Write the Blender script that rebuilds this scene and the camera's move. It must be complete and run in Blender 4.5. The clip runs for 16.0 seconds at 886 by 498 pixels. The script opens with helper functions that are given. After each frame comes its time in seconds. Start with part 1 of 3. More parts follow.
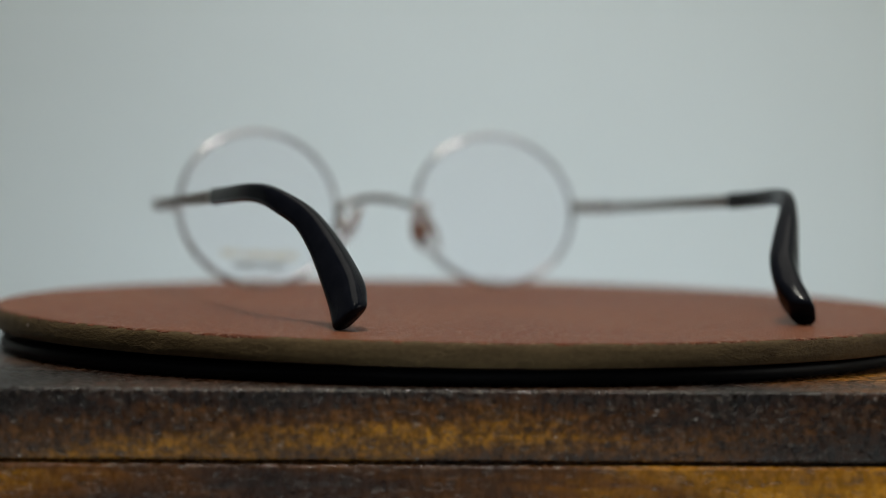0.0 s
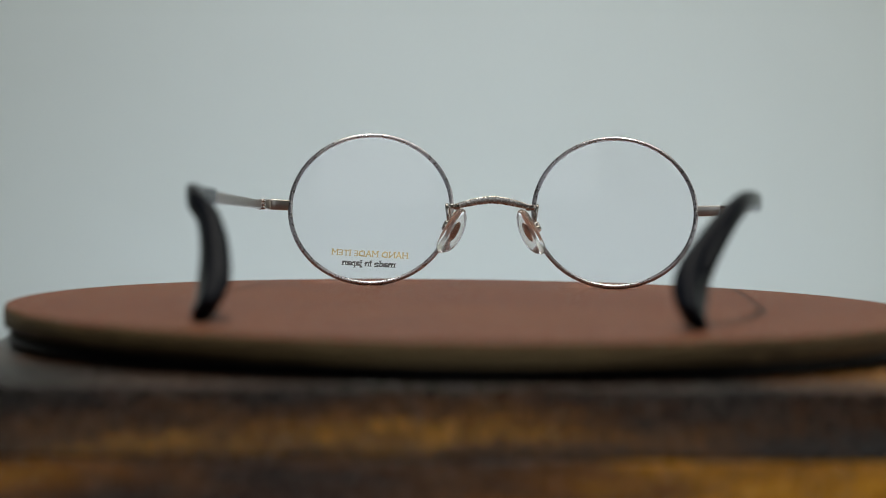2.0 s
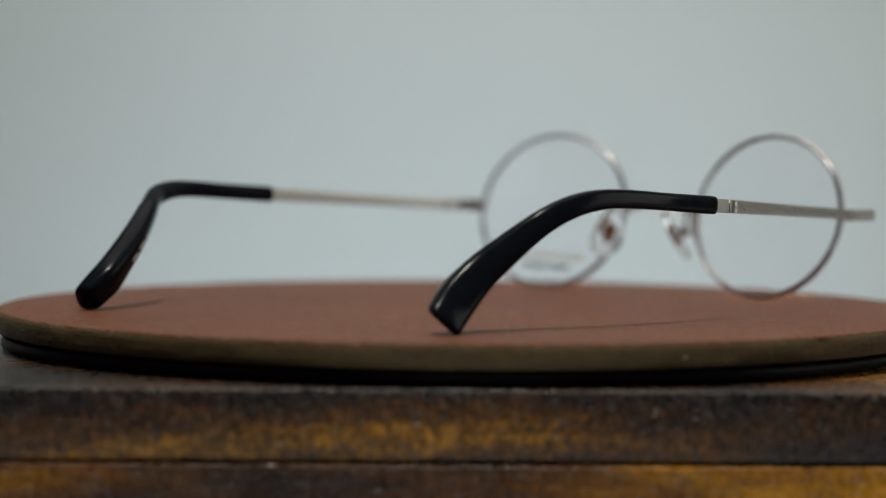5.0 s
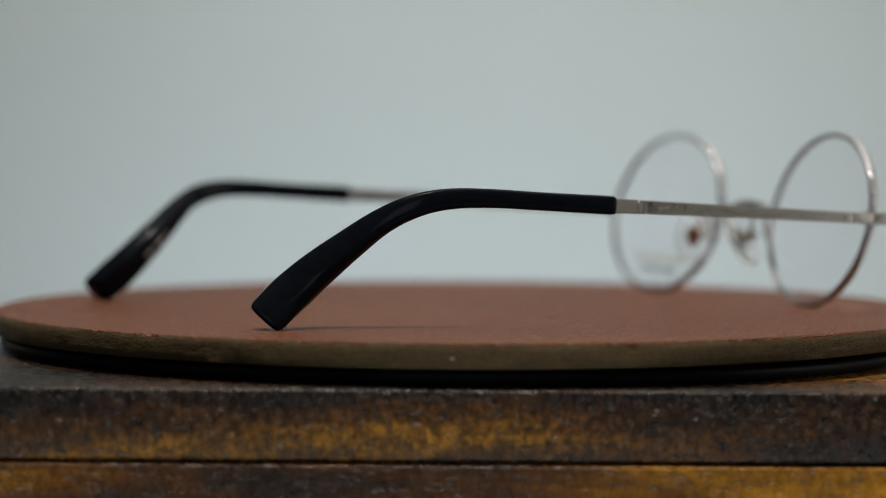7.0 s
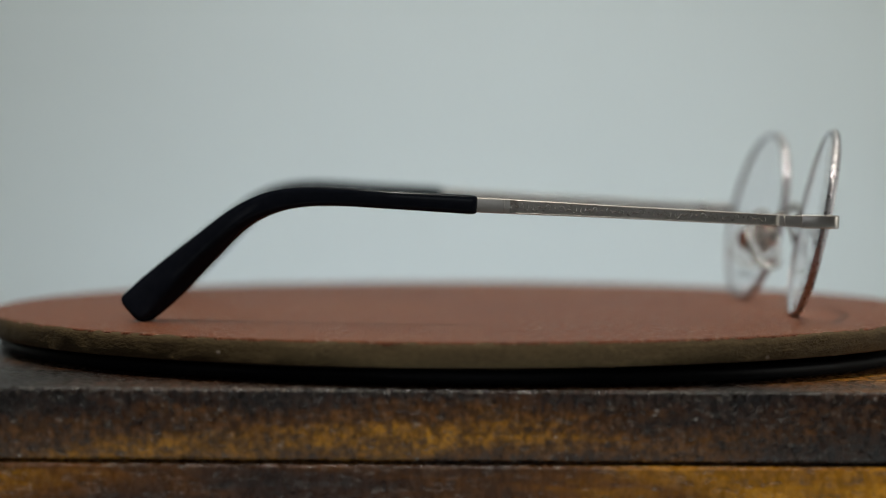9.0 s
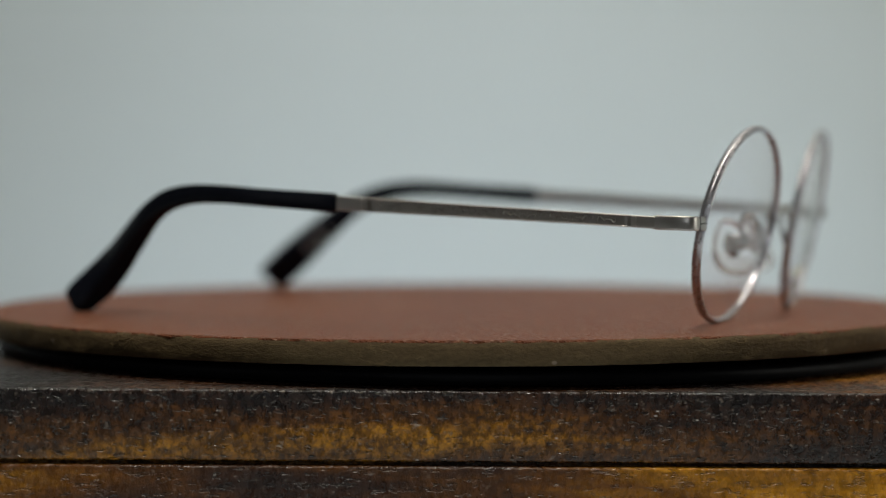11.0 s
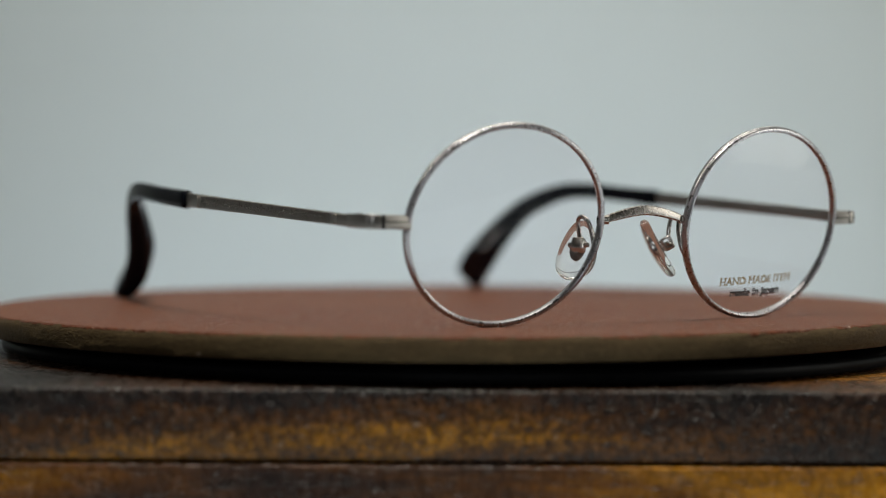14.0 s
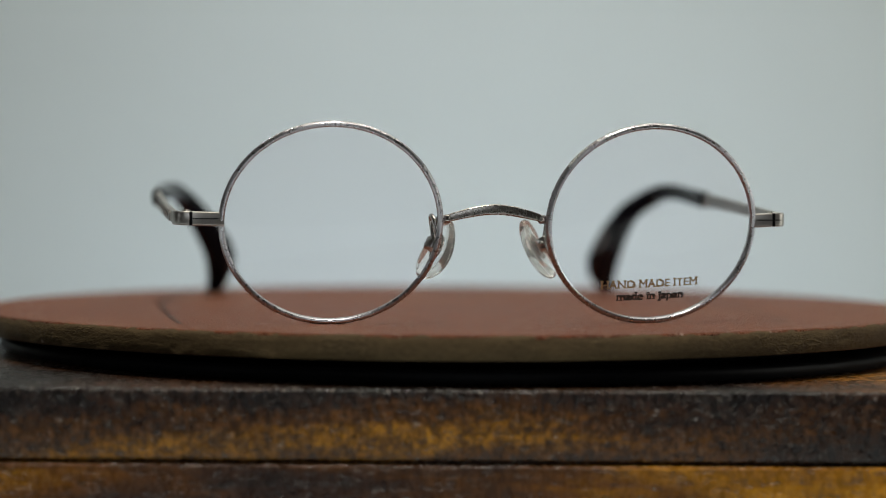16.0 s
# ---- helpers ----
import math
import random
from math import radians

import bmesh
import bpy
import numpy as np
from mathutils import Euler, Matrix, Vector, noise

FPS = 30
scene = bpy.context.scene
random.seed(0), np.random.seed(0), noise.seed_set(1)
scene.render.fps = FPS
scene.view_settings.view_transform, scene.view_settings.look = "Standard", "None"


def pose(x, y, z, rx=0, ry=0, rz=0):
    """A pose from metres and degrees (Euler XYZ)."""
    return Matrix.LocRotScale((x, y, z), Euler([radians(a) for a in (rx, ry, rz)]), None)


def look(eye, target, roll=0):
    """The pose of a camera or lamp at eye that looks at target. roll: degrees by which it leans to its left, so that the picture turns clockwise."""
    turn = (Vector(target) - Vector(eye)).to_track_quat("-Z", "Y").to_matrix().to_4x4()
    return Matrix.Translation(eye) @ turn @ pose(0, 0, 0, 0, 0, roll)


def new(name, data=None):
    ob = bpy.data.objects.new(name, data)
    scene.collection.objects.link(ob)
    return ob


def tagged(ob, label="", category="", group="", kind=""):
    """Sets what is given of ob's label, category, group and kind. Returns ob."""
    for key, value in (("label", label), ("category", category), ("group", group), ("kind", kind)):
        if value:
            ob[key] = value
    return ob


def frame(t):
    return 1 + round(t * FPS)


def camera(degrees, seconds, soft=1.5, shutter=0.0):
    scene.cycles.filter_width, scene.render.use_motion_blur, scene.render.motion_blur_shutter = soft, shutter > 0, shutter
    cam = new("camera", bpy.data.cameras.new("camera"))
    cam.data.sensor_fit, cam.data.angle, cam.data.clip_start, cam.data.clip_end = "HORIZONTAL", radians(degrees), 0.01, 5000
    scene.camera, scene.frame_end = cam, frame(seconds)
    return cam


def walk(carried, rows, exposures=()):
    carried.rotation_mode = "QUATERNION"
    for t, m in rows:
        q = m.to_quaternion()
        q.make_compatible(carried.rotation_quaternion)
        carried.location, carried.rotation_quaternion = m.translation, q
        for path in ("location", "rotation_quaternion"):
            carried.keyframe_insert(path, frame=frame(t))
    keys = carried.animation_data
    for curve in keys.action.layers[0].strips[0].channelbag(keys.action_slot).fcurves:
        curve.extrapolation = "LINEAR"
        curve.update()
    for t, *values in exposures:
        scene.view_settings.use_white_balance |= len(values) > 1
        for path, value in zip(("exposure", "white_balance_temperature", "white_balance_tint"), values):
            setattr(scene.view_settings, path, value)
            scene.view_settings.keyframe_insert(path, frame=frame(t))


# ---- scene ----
MM = 0.001
SECONDS = 16.0

# camera: still, a low long lens with a shallow depth of field
cam = camera(21.24, SECONDS, soft=0.9)
EYE = Vector((0.0, -0.5830, 0.0342))
AIM = Vector((math.sin(radians(-0.396)) * math.cos(radians(-1.996)),
              math.cos(radians(-0.396)) * math.cos(radians(-1.996)),
              math.sin(radians(-1.996))))
VIEW = look(EYE, EYE + AIM, 0.55)
cam.data.dof.use_dof = True
cam.data.dof.focus_distance = 0.500
cam.data.dof.aperture_fstop = 7.3
focus = new("focus_point")
cam.data.dof.focus_object = focus
# the lens draws in and out a little with each focus pull: seconds, metres backwards
DRAW = [(0.0, 0.0), (1.1, 0.0), (1.5, 0.0040), (1.9, 0.0108), (2.6, 0.0105), (3.0, 0.0055), (3.5, 0.0025), (4.2, 0.0008),
        (6.3, 0.0), (9.2, 0.0), (11.3, -0.0025), (11.6, -0.0018), (12.0, 0.0), (SECONDS, 0.0)]
walk(cam, [(t, Matrix.Translation(-AIM * d) @ VIEW) for t, d in DRAW],
     [(0.0, 0.19), (2.6, 0.20), (3.3, 0.13), (4.2, 0.12), (6.3, 0.14), (7.5, 0.16), (9.2, 0.20), (11.3, 0.13), (12.2, 0.18), (13.0, 0.20), (SECONDS, 0.20)])

# world and lamps
world = bpy.data.worlds.new("world")
scene.world = world
world.use_nodes = True
world.node_tree.nodes["Background"].inputs[0].default_value = (0.55, 0.65, 0.75, 1)
world.node_tree.nodes["Background"].inputs[1].default_value = 0.2


def area_lamp(name, eye, target, size_x, size_y, watts, colour):
    data = bpy.data.lights.new(name, "AREA")
    data.shape, data.size, data.size_y = "RECTANGLE", size_x, size_y
    data.energy, data.color = watts, colour
    ob = new(name, data)
    ob.matrix_world = look(eye, target)
    return ob


spot = bpy.data.lights.new("ceiling_spot", "SPOT")
spot.energy, spot.color, spot.shadow_soft_size = 59.0, (1.0, 0.965, 0.85), 0.009
spot.spot_size, spot.spot_blend = radians(34), 0.6
new("ceiling_spot", spot).matrix_world = look((-0.06, -0.42, 1.40), (0, -0.03, 0))
# added spot, no lamp seen there: brightens the lower middle of the wall
wash = bpy.data.lights.new("wall_fill_spot", "SPOT")
wash.energy, wash.color, wash.shadow_soft_size = 67.0, (0.88, 0.93, 1.0), 0.03
wash.spot_size, wash.spot_blend = radians(30), 1.0
new("wall_fill_spot", wash).matrix_world = look((0.0, 0.56, 1.50), (0.0, 0.56, 0))
# unseen area lamps, added to fill in light on wall, metal and front faces
area_lamp("overhead_fill", (0.20, 0.24, 1.55), (0.20, 0.36, 0), 1.5, 0.9, 9.6, (0.985, 0.94, 0.83))
area_lamp("fill_light", (1.93, 0.05, 0.30), (0.0, 0.75, 0.0), 1.2, 1.1, 10.0, (0.99, 0.985, 0.90))
area_lamp("fill_light", (-1.93, -1.20, 0.30), (0.0, 0.75, 0.0), 0.7, 0.7, 1.2, (0.90, 0.955, 0.98))
area_lamp("fill_light", (0.05, -1.92, 0.45), (0.0, 0.0, 0.0), 0.7, 0.5, 1.6, (0.88, 0.95, 1.0))


# materials
def material(name):
    m = bpy.data.materials.new(name)
    m.use_nodes = True
    return m, m.node_tree, m.node_tree.nodes["Principled BSDF"]


def texture(tree, kind, scale, stretch=(1, 1, 1), detail=6.0, rough=0.6):
    """A noise or voronoi texture in object metres, stretched along the axes."""
    co = tree.nodes.new("ShaderNodeTexCoord")
    mp = tree.nodes.new("ShaderNodeMapping")
    mp.inputs["Scale"].default_value = stretch
    tex = tree.nodes.new(kind)
    tex.inputs["Scale"].default_value = scale
    if kind == "ShaderNodeTexNoise":
        tex.inputs["Detail"].default_value = detail
        tex.inputs["Roughness"].default_value = rough
    tree.links.new(co.outputs["Object"], mp.inputs[0])
    tree.links.new(mp.outputs[0], tex.inputs["Vector"])
    return tex.outputs[0]


def ramp(tree, fac, stops):
    r = tree.nodes.new("ShaderNodeValToRGB")
    els = r.color_ramp.elements
    while len(els) < len(stops):
        els.new(0.5)
    for e, (p, c) in zip(els, stops):
        e.position, e.color = p, (*c, 1)
    tree.links.new(fac, r.inputs[0])
    return r.outputs[0]


def mix(tree, fac, a, b, mode="MIX"):
    n = tree.nodes.new("ShaderNodeMix")
    n.data_type, n.blend_type = "RGBA", mode
    for sock, v in ((n.inputs[0], fac), (n.inputs[6], a), (n.inputs[7], b)):
        if isinstance(v, (int, float)):
            sock.default_value = v
        elif isinstance(v, tuple):
            sock.default_value = (*v, 1)
        else:
            tree.links.new(v, sock)
    return n.outputs[2]


def bump(tree, shader, height, strength, distance):
    b = tree.nodes.new("ShaderNodeBump")
    b.inputs["Strength"].default_value = strength
    b.inputs["Distance"].default_value = distance
    tree.links.new(height, b.inputs["Height"])
    tree.links.new(b.outputs[0], shader.inputs["Normal"])


def metal(name, colour, rough, speck=0.1):
    m, t, s = material(name)
    s.inputs["Metallic"].default_value = 1.0
    n = texture(t, "ShaderNodeTexNoise", 900)
    t.links.new(ramp(t, n, [(0.3, tuple(c * (1 - speck) for c in colour)), (0.7, colour)]), s.inputs["Base Color"])
    t.links.new(ramp(t, n, [(0.3, (rough * 0.92,) * 3), (0.7, (rough * 1.08,) * 3)]), s.inputs["Roughness"])
    return m


SILVER = metal("antique_silver", (0.41, 0.39, 0.415), 0.28, 0.12)
for key, value in (("Coat Weight", 0.6), ("Coat Roughness", 0.025), ("Coat IOR", 2.8)):
    SILVER.node_tree.nodes["Principled BSDF"].inputs[key].default_value = value
STEEL = metal("brushed_steel", (0.56, 0.54, 0.53), 0.22, 0.0)
BRIGHT = metal("bright_steel", (0.47, 0.44, 0.42), 0.14, 0.05)
SATIN = metal("satin_steel", (0.375, 0.35, 0.325), 0.36, 0.08)
# the temple's silver, darkened to paint in the recess's shade
PANEL = metal("recess_shade_silver", (0.33, 0.31, 0.285), 0.36, 0.2)
STRAP = metal("satin_bridge_steel", (0.44, 0.41, 0.385), 0.27, 0.1)
BLOCK = metal("brushed_block_steel", (0.41, 0.385, 0.36), 0.32, 0.08)


def make_acetate():
    m, t, s = material("black_acetate")
    n = texture(t, "ShaderNodeTexNoise", 350)
    t.links.new(ramp(t, n, [(0.3, (0.004, 0.005, 0.008)), (0.75, (0.007, 0.008, 0.012))]), s.inputs["Base Color"])
    t.links.new(ramp(t, n, [(0.3, (0.13,) * 3), (0.7, (0.19,) * 3)]), s.inputs["Roughness"])
    s.inputs["Specular IOR Level"].default_value = 0.055
    return m


def make_clear(name, ior, tint, rough=0.0):
    m, t, s = material(name)
    s.inputs["Base Color"].default_value = (*tint, 1)
    s.inputs["Transmission Weight"].default_value = 1.0
    s.inputs["IOR"].default_value = ior
    s.inputs["Roughness"].default_value = rough
    return m


def flecks(tree, c, scale, stretch, size, rare, much, colour):
    """Scattered flecks over the colour c: painted glints on wood and leather, edge chips, dark grain dots."""
    co = tree.nodes.new("ShaderNodeTexCoord")
    mp = tree.nodes.new("ShaderNodeMapping")
    mp.inputs["Scale"].default_value = stretch
    cell = tree.nodes.new("ShaderNodeTexVoronoi")
    cell.inputs["Scale"].default_value = scale
    tree.links.new(co.outputs["Object"], mp.inputs[0])
    tree.links.new(mp.outputs[0], cell.inputs["Vector"])
    dot = ramp(tree, cell.outputs["Distance"], [(size * 0.5, (1, 1, 1)), (size, (0, 0, 0))])
    few = tree.nodes.new("ShaderNodeSeparateColor")
    tree.links.new(cell.outputs["Color"], few.inputs[0])
    keep = ramp(tree, few.outputs[0], [(rare, (0, 0, 0)), (0.95, (much,) * 3)])
    return mix(tree, mix(tree, 1.0, dot, keep, "MULTIPLY"), c, colour)


def make_leather():
    m, t, s = material("red_brown_leather")
    broad = texture(t, "ShaderNodeTexNoise", 28, detail=4)
    grain = texture(t, "ShaderNodeTexVoronoi", 1500)
    pores = texture(t, "ShaderNodeTexNoise", 480, detail=6, rough=0.7)
    base = ramp(t, broad, [(0.3, (0.100, 0.027, 0.009)), (0.7, (0.152, 0.045, 0.015))])
    c = mix(t, 0.62, base, ramp(t, pores, [(0.35, (0.050, 0.015, 0.008)), (0.65, (0.195, 0.062, 0.030))]))
    # pale dust, which also paints glints of the grain into the colour
    dust_glint = texture(t, "ShaderNodeTexNoise", 800, detail=2)
    c = mix(t, ramp(t, dust_glint, [(0.57, (0, 0, 0)), (0.66, (0.55, 0.55, 0.55))]), c, (0.40, 0.27, 0.20))
    worn = texture(t, "ShaderNodeTexNoise", 11, detail=5, rough=0.6)
    c = mix(t, ramp(t, worn, [(0.48, (0, 0, 0)), (0.68, (0.5, 0.5, 0.5))]), c, (0.170, 0.064, 0.026))
    # first the pale flecks, glints painted as colour, then dark grain dots
    c = flecks(t, c, 340, (1, 1, 1), 0.17, 0.55, 0.9, (0.52, 0.42, 0.36))
    c = flecks(t, c, 620, (1, 1, 1), 0.26, 0.5, 0.6, (0.036, 0.014, 0.008))
    t.links.new(c, s.inputs["Base Color"])
    t.links.new(ramp(t, pores, [(0.3, (0.34,) * 3), (0.7, (0.6,) * 3)]), s.inputs["Roughness"])
    s.inputs["Specular IOR Level"].default_value = 0.12
    bump(t, s, mix(t, 0.5, grain, pores), 1.0, 0.0010)
    return m


def make_raw_edge():
    m, t, s = material("raw_leather_edge")
    n = texture(t, "ShaderNodeTexNoise", 70, (1, 1, 3))
    f = texture(t, "ShaderNodeTexNoise", 800, (1, 1, 2))
    c = mix(t, 0.35, ramp(t, n, [(0.3, (0.064, 0.040, 0.016)), (0.7, (0.096, 0.063, 0.026))]),
            ramp(t, f, [(0.35, (0.042, 0.026, 0.010)), (0.65, (0.116, 0.077, 0.034))]))
    crack = texture(t, "ShaderNodeTexNoise", 95, (1, 1, 2.2), detail=4, rough=0.55)
    line = ramp(t, crack, [(0.34, (0, 0, 0)), (0.37, (1, 1, 1)), (0.395, (0.2, 0.2, 0.2)), (0.66, (0.5, 0.5, 0.5)), (0.69, (1, 1, 1))])
    c = flecks(t, mix(t, 0.22, c, line, "MULTIPLY"), 170, (1, 1, 1.4), 0.12, 0.75, 0.8, (0.42, 0.34, 0.28))
    t.links.new(c, s.inputs["Base Color"])
    s.inputs["Roughness"].default_value = 0.8
    s.inputs["Specular IOR Level"].default_value = 0.25
    bump(t, s, mix(t, 0.7, line, f), 0.6, 0.0006)
    return m


def make_wood(name, worn, reach, lift, pitted=0.65):
    """Dark varnished wood, rubbed through to amber round the point worn (metres); lift: how amber it is all over."""
    m, t, s = material(name)
    patch = texture(t, "ShaderNodeTexNoise", 16, (1.0, 1.0, 5.0), detail=4)
    fibre = texture(t, "ShaderNodeTexNoise", 220, (0.16, 1.0, 1.6), detail=5, rough=0.6)
    pores = texture(t, "ShaderNodeTexNoise", 820, (0.45, 1.0, 1.4), detail=2, rough=0.5)
    brush = texture(t, "ShaderNodeTexNoise", 560, (1.0, 1.0, 0.65), detail=4, rough=0.65)
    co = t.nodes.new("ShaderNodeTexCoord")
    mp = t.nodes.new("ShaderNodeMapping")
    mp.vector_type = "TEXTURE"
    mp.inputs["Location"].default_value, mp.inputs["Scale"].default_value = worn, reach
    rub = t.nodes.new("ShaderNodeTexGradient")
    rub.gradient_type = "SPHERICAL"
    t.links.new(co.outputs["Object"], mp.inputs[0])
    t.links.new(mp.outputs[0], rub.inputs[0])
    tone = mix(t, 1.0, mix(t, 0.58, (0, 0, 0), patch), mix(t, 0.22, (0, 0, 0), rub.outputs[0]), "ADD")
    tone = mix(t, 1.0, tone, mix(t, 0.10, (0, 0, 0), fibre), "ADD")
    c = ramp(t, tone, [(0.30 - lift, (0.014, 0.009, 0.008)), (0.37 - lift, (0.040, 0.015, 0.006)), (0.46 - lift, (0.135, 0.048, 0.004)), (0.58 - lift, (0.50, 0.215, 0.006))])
    c = mix(t, 0.45, c, ramp(t, fibre, [(0.35, (0.28, 0.25, 0.25)), (0.65, (1.0, 1.0, 1.0))]), "MULTIPLY")
    mottle = texture(t, "ShaderNodeTexNoise", 1100, (0.8, 1.0, 0.9), detail=3, rough=0.6)
    c = mix(t, pitted * 0.9, c, ramp(t, mottle, [(0.42, (0.22, 0.19, 0.19)), (0.58, (1.25, 1.25, 1.2))]), "MULTIPLY")
    c = mix(t, pitted * 1.1, c, ramp(t, brush, [(0.42, (0.14, 0.12, 0.12)), (0.56, (1.0, 1.0, 1.0))]), "MULTIPLY")
    pit = ramp(t, pores, [(0.34, (0, 0, 0)), (0.40, (1, 1, 1))])
    c = mix(t, pitted * 0.75, c, pit, "MULTIPLY")
    # pale specks and flecks: the pitted varnish's glints, put into the base colour
    dust_glint = texture(t, "ShaderNodeTexNoise", 1050, (0.8, 1.0, 1.0), detail=2, rough=0.5)
    c = mix(t, ramp(t, dust_glint, [(0.64, (0, 0, 0)), (0.72, (pitted * 0.6,) * 3)]), c, (0.25, 0.21, 0.17))
    for scale, stretch, size in ((260, (0.40, 1.0, 1.2), 0.10), (420, (0.6, 1.0, 1.2), 0.12)):
        c = flecks(t, c, scale, stretch, size, 0.5, pitted * 1.2, (0.46, 0.42, 0.38))
    t.links.new(c, s.inputs["Base Color"])
    t.links.new(ramp(t, brush, [(0.3, (0.18,) * 3), (0.7, (0.36,) * 3)]), s.inputs["Roughness"])
    s.inputs["Specular IOR Level"].default_value = 0.35
    bump(t, s, mix(t, 0.45, brush, pit), 1.0, 0.0010)
    return m


def make_plain(name, a, b, rough, scale=6.0, relief=0.0004):
    m, t, s = material(name)
    n = texture(t, "ShaderNodeTexNoise", scale, detail=3)
    f = texture(t, "ShaderNodeTexNoise", 300)
    t.links.new(ramp(t, n, [(0.3, a), (0.7, b)]), s.inputs["Base Color"])
    s.inputs["Roughness"].default_value = rough
    bump(t, s, f, 0.15, relief)
    return m


ACETATE = make_acetate()
LENS = make_clear("clear_lens", 1.21, (0.995, 0.985, 1.0))
PAD = make_clear("clear_pad_plastic", 1.34, (0.99, 0.985, 0.98), 0.03)
PAD.node_tree.nodes["Principled BSDF"].inputs["Transmission Weight"].default_value = 0.96
LEATHER, RAW = make_leather(), make_raw_edge()
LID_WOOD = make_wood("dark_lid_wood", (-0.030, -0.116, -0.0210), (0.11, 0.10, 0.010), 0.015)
TOP_WOOD = make_wood("rubbed_top_wood", (0.10, -0.09, -0.010), (0.05, 0.05, 0.02), 0.05)
TOP_WOOD.node_tree.nodes["Principled BSDF"].inputs["Specular IOR Level"].default_value = 0.25
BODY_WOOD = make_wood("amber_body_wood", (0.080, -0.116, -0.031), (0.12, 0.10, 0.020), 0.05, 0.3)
BLACK = make_plain("black_plastic", (0.004, 0.004, 0.005), (0.007, 0.007, 0.008), 0.42, 60, 0.00005)
BLACK.node_tree.nodes["Principled BSDF"].inputs["Specular IOR Level"].default_value = 0.05
WALL = make_plain("off_white_paint", (0.72, 0.765, 0.745), (0.75, 0.795, 0.775), 0.9)
COUNTER = make_plain("pale_blue_laminate", (0.66, 0.74, 0.82), (0.70, 0.78, 0.86), 0.5)
TAUPE = make_plain("taupe_paint", (0.12, 0.115, 0.105), (0.15, 0.145, 0.13), 0.9)
GOLD_INK = make_plain("gold_ink", (0.42, 0.32, 0.14), (0.50, 0.39, 0.18), 0.4, 200)
GOLD_INK.node_tree.nodes["Principled BSDF"].inputs["Metallic"].default_value = 0.6
GREY_INK = make_plain("dark_grey_ink", (0.03, 0.03, 0.03), (0.05, 0.05, 0.05), 0.6, 200)
PALE_INK = make_plain("pale_ink", (0.45, 0.45, 0.45), (0.55, 0.55, 0.55), 0.6, 200)


# mesh helpers
def part(name, bm, mat, parent=None, label="", smooth=True, m=None):
    bmesh.ops.recalc_face_normals(bm, faces=bm.faces)
    me = bpy.data.meshes.new(name)
    bm.to_mesh(me)
    bm.free()
    for poly in me.polygons:
        poly.use_smooth = smooth
    me.materials.append(mat)
    ob = new(name, me)
    if parent:
        ob.parent = parent
    if m:
        ob.matrix_basis = m
    return tagged(ob, label) if label else ob


def thing(name, label, category, kind=""):
    return tagged(new(name), label, category, kind=kind)


def spline(rows, steps):
    """Catmull-Rom through rows of numbers."""
    rows = np.array(rows, float)
    pad = np.vstack([2 * rows[0] - rows[1], rows, 2 * rows[-1] - rows[-2]])
    out = []
    for i in range(len(rows) - 1):
        a, b, c, d = pad[i:i + 4]
        for k in range(steps):
            u = k / steps
            out.append(0.5 * (2 * b + (c - a) * u + (2 * a - 5 * b + 4 * c - d) * u * u + (3 * b - a - 3 * c + d) * u ** 3))
    return np.array(out + [rows[-1]])


def section(tall, thick, n=20, power=2.6):
    """A rounded oblong; a higher power is boxier."""
    pts = []
    for k in range(n):
        a = 2 * math.pi * k / n
        c, s = math.cos(a), math.sin(a)
        pts.append((math.copysign(abs(c) ** (2 / power), c) * thick / 2, math.copysign(abs(s) ** (2 / power), s) * tall / 2))
    return pts


def sweep(bm, path, talls, thicks, up=(0, 0, 1), n=20, power=2.6, closed=False, ends=0.0, twists=None, skew=None):
    """Sweep an oblong along a path (mm). Its tall side keeps to the up direction. ends: length of rounded end caps.
    skew: (side, slope, y where it begins, y where it is full) slants the end, so that the outer face is the longer."""
    path = [Vector(p) for p in path]
    rings, count = [], len(path)
    stations = []
    for i, p in enumerate(path):
        a = path[(i - 1) % count if closed else max(i - 1, 0)]
        b = path[(i + 1) % count if closed else min(i + 1, count - 1)]
        stations.append((p, (b - a).normalized(), talls[i], thicks[i], twists[i] if twists is not None else 0.0))
    if ends and not closed:
        extra0, extra1 = [], []
        for u in (1.0, 0.8, 0.45):
            k = 1 - (1 - math.sqrt(max(0.0, 1 - u * u))) * 0.55
            p, t, ta, th, tw = stations[0]
            extra0.append((p - t * ends * u, t, ta - 2 * ends * (1 - k), th - 2 * ends * (1 - k), tw))
            p, t, ta, th, tw = stations[-1]
            extra1.insert(0, (p + t * ends * u, t, ta - 2 * ends * (1 - k), th - 2 * ends * (1 - k), tw))
        stations = extra0 + stations + extra1
    for p, t, ta, th, tw in stations:
        side = t.cross(Vector(up)).normalized()
        top = side.cross(t).normalized()
        side, top = side * math.cos(tw) - top * math.sin(tw), top * math.cos(tw) + side * math.sin(tw)
        boxy = power if np.isscalar(power) else float(np.interp(p.y, *power))
        slant = skew[1] * min(1.0, max(0.0, (p.y - skew[2]) / (skew[3] - skew[2]))) if skew else 0.0
        rings.append([bm.verts.new((p + side * x + top * y - t * slant * (th / 2 + x * skew[0] if skew else 0)) * MM) for x, y in section(ta, th, n, boxy)])
    total = len(rings)
    for i in range(total if closed else total - 1):
        r, q = rings[i], rings[(i + 1) % total]
        for k in range(n):
            bm.faces.new((r[k], r[(k + 1) % n], q[(k + 1) % n], q[k]))
    if not closed:
        bm.faces.new(rings[0])
        bm.faces.new(rings[-1])
    return bm


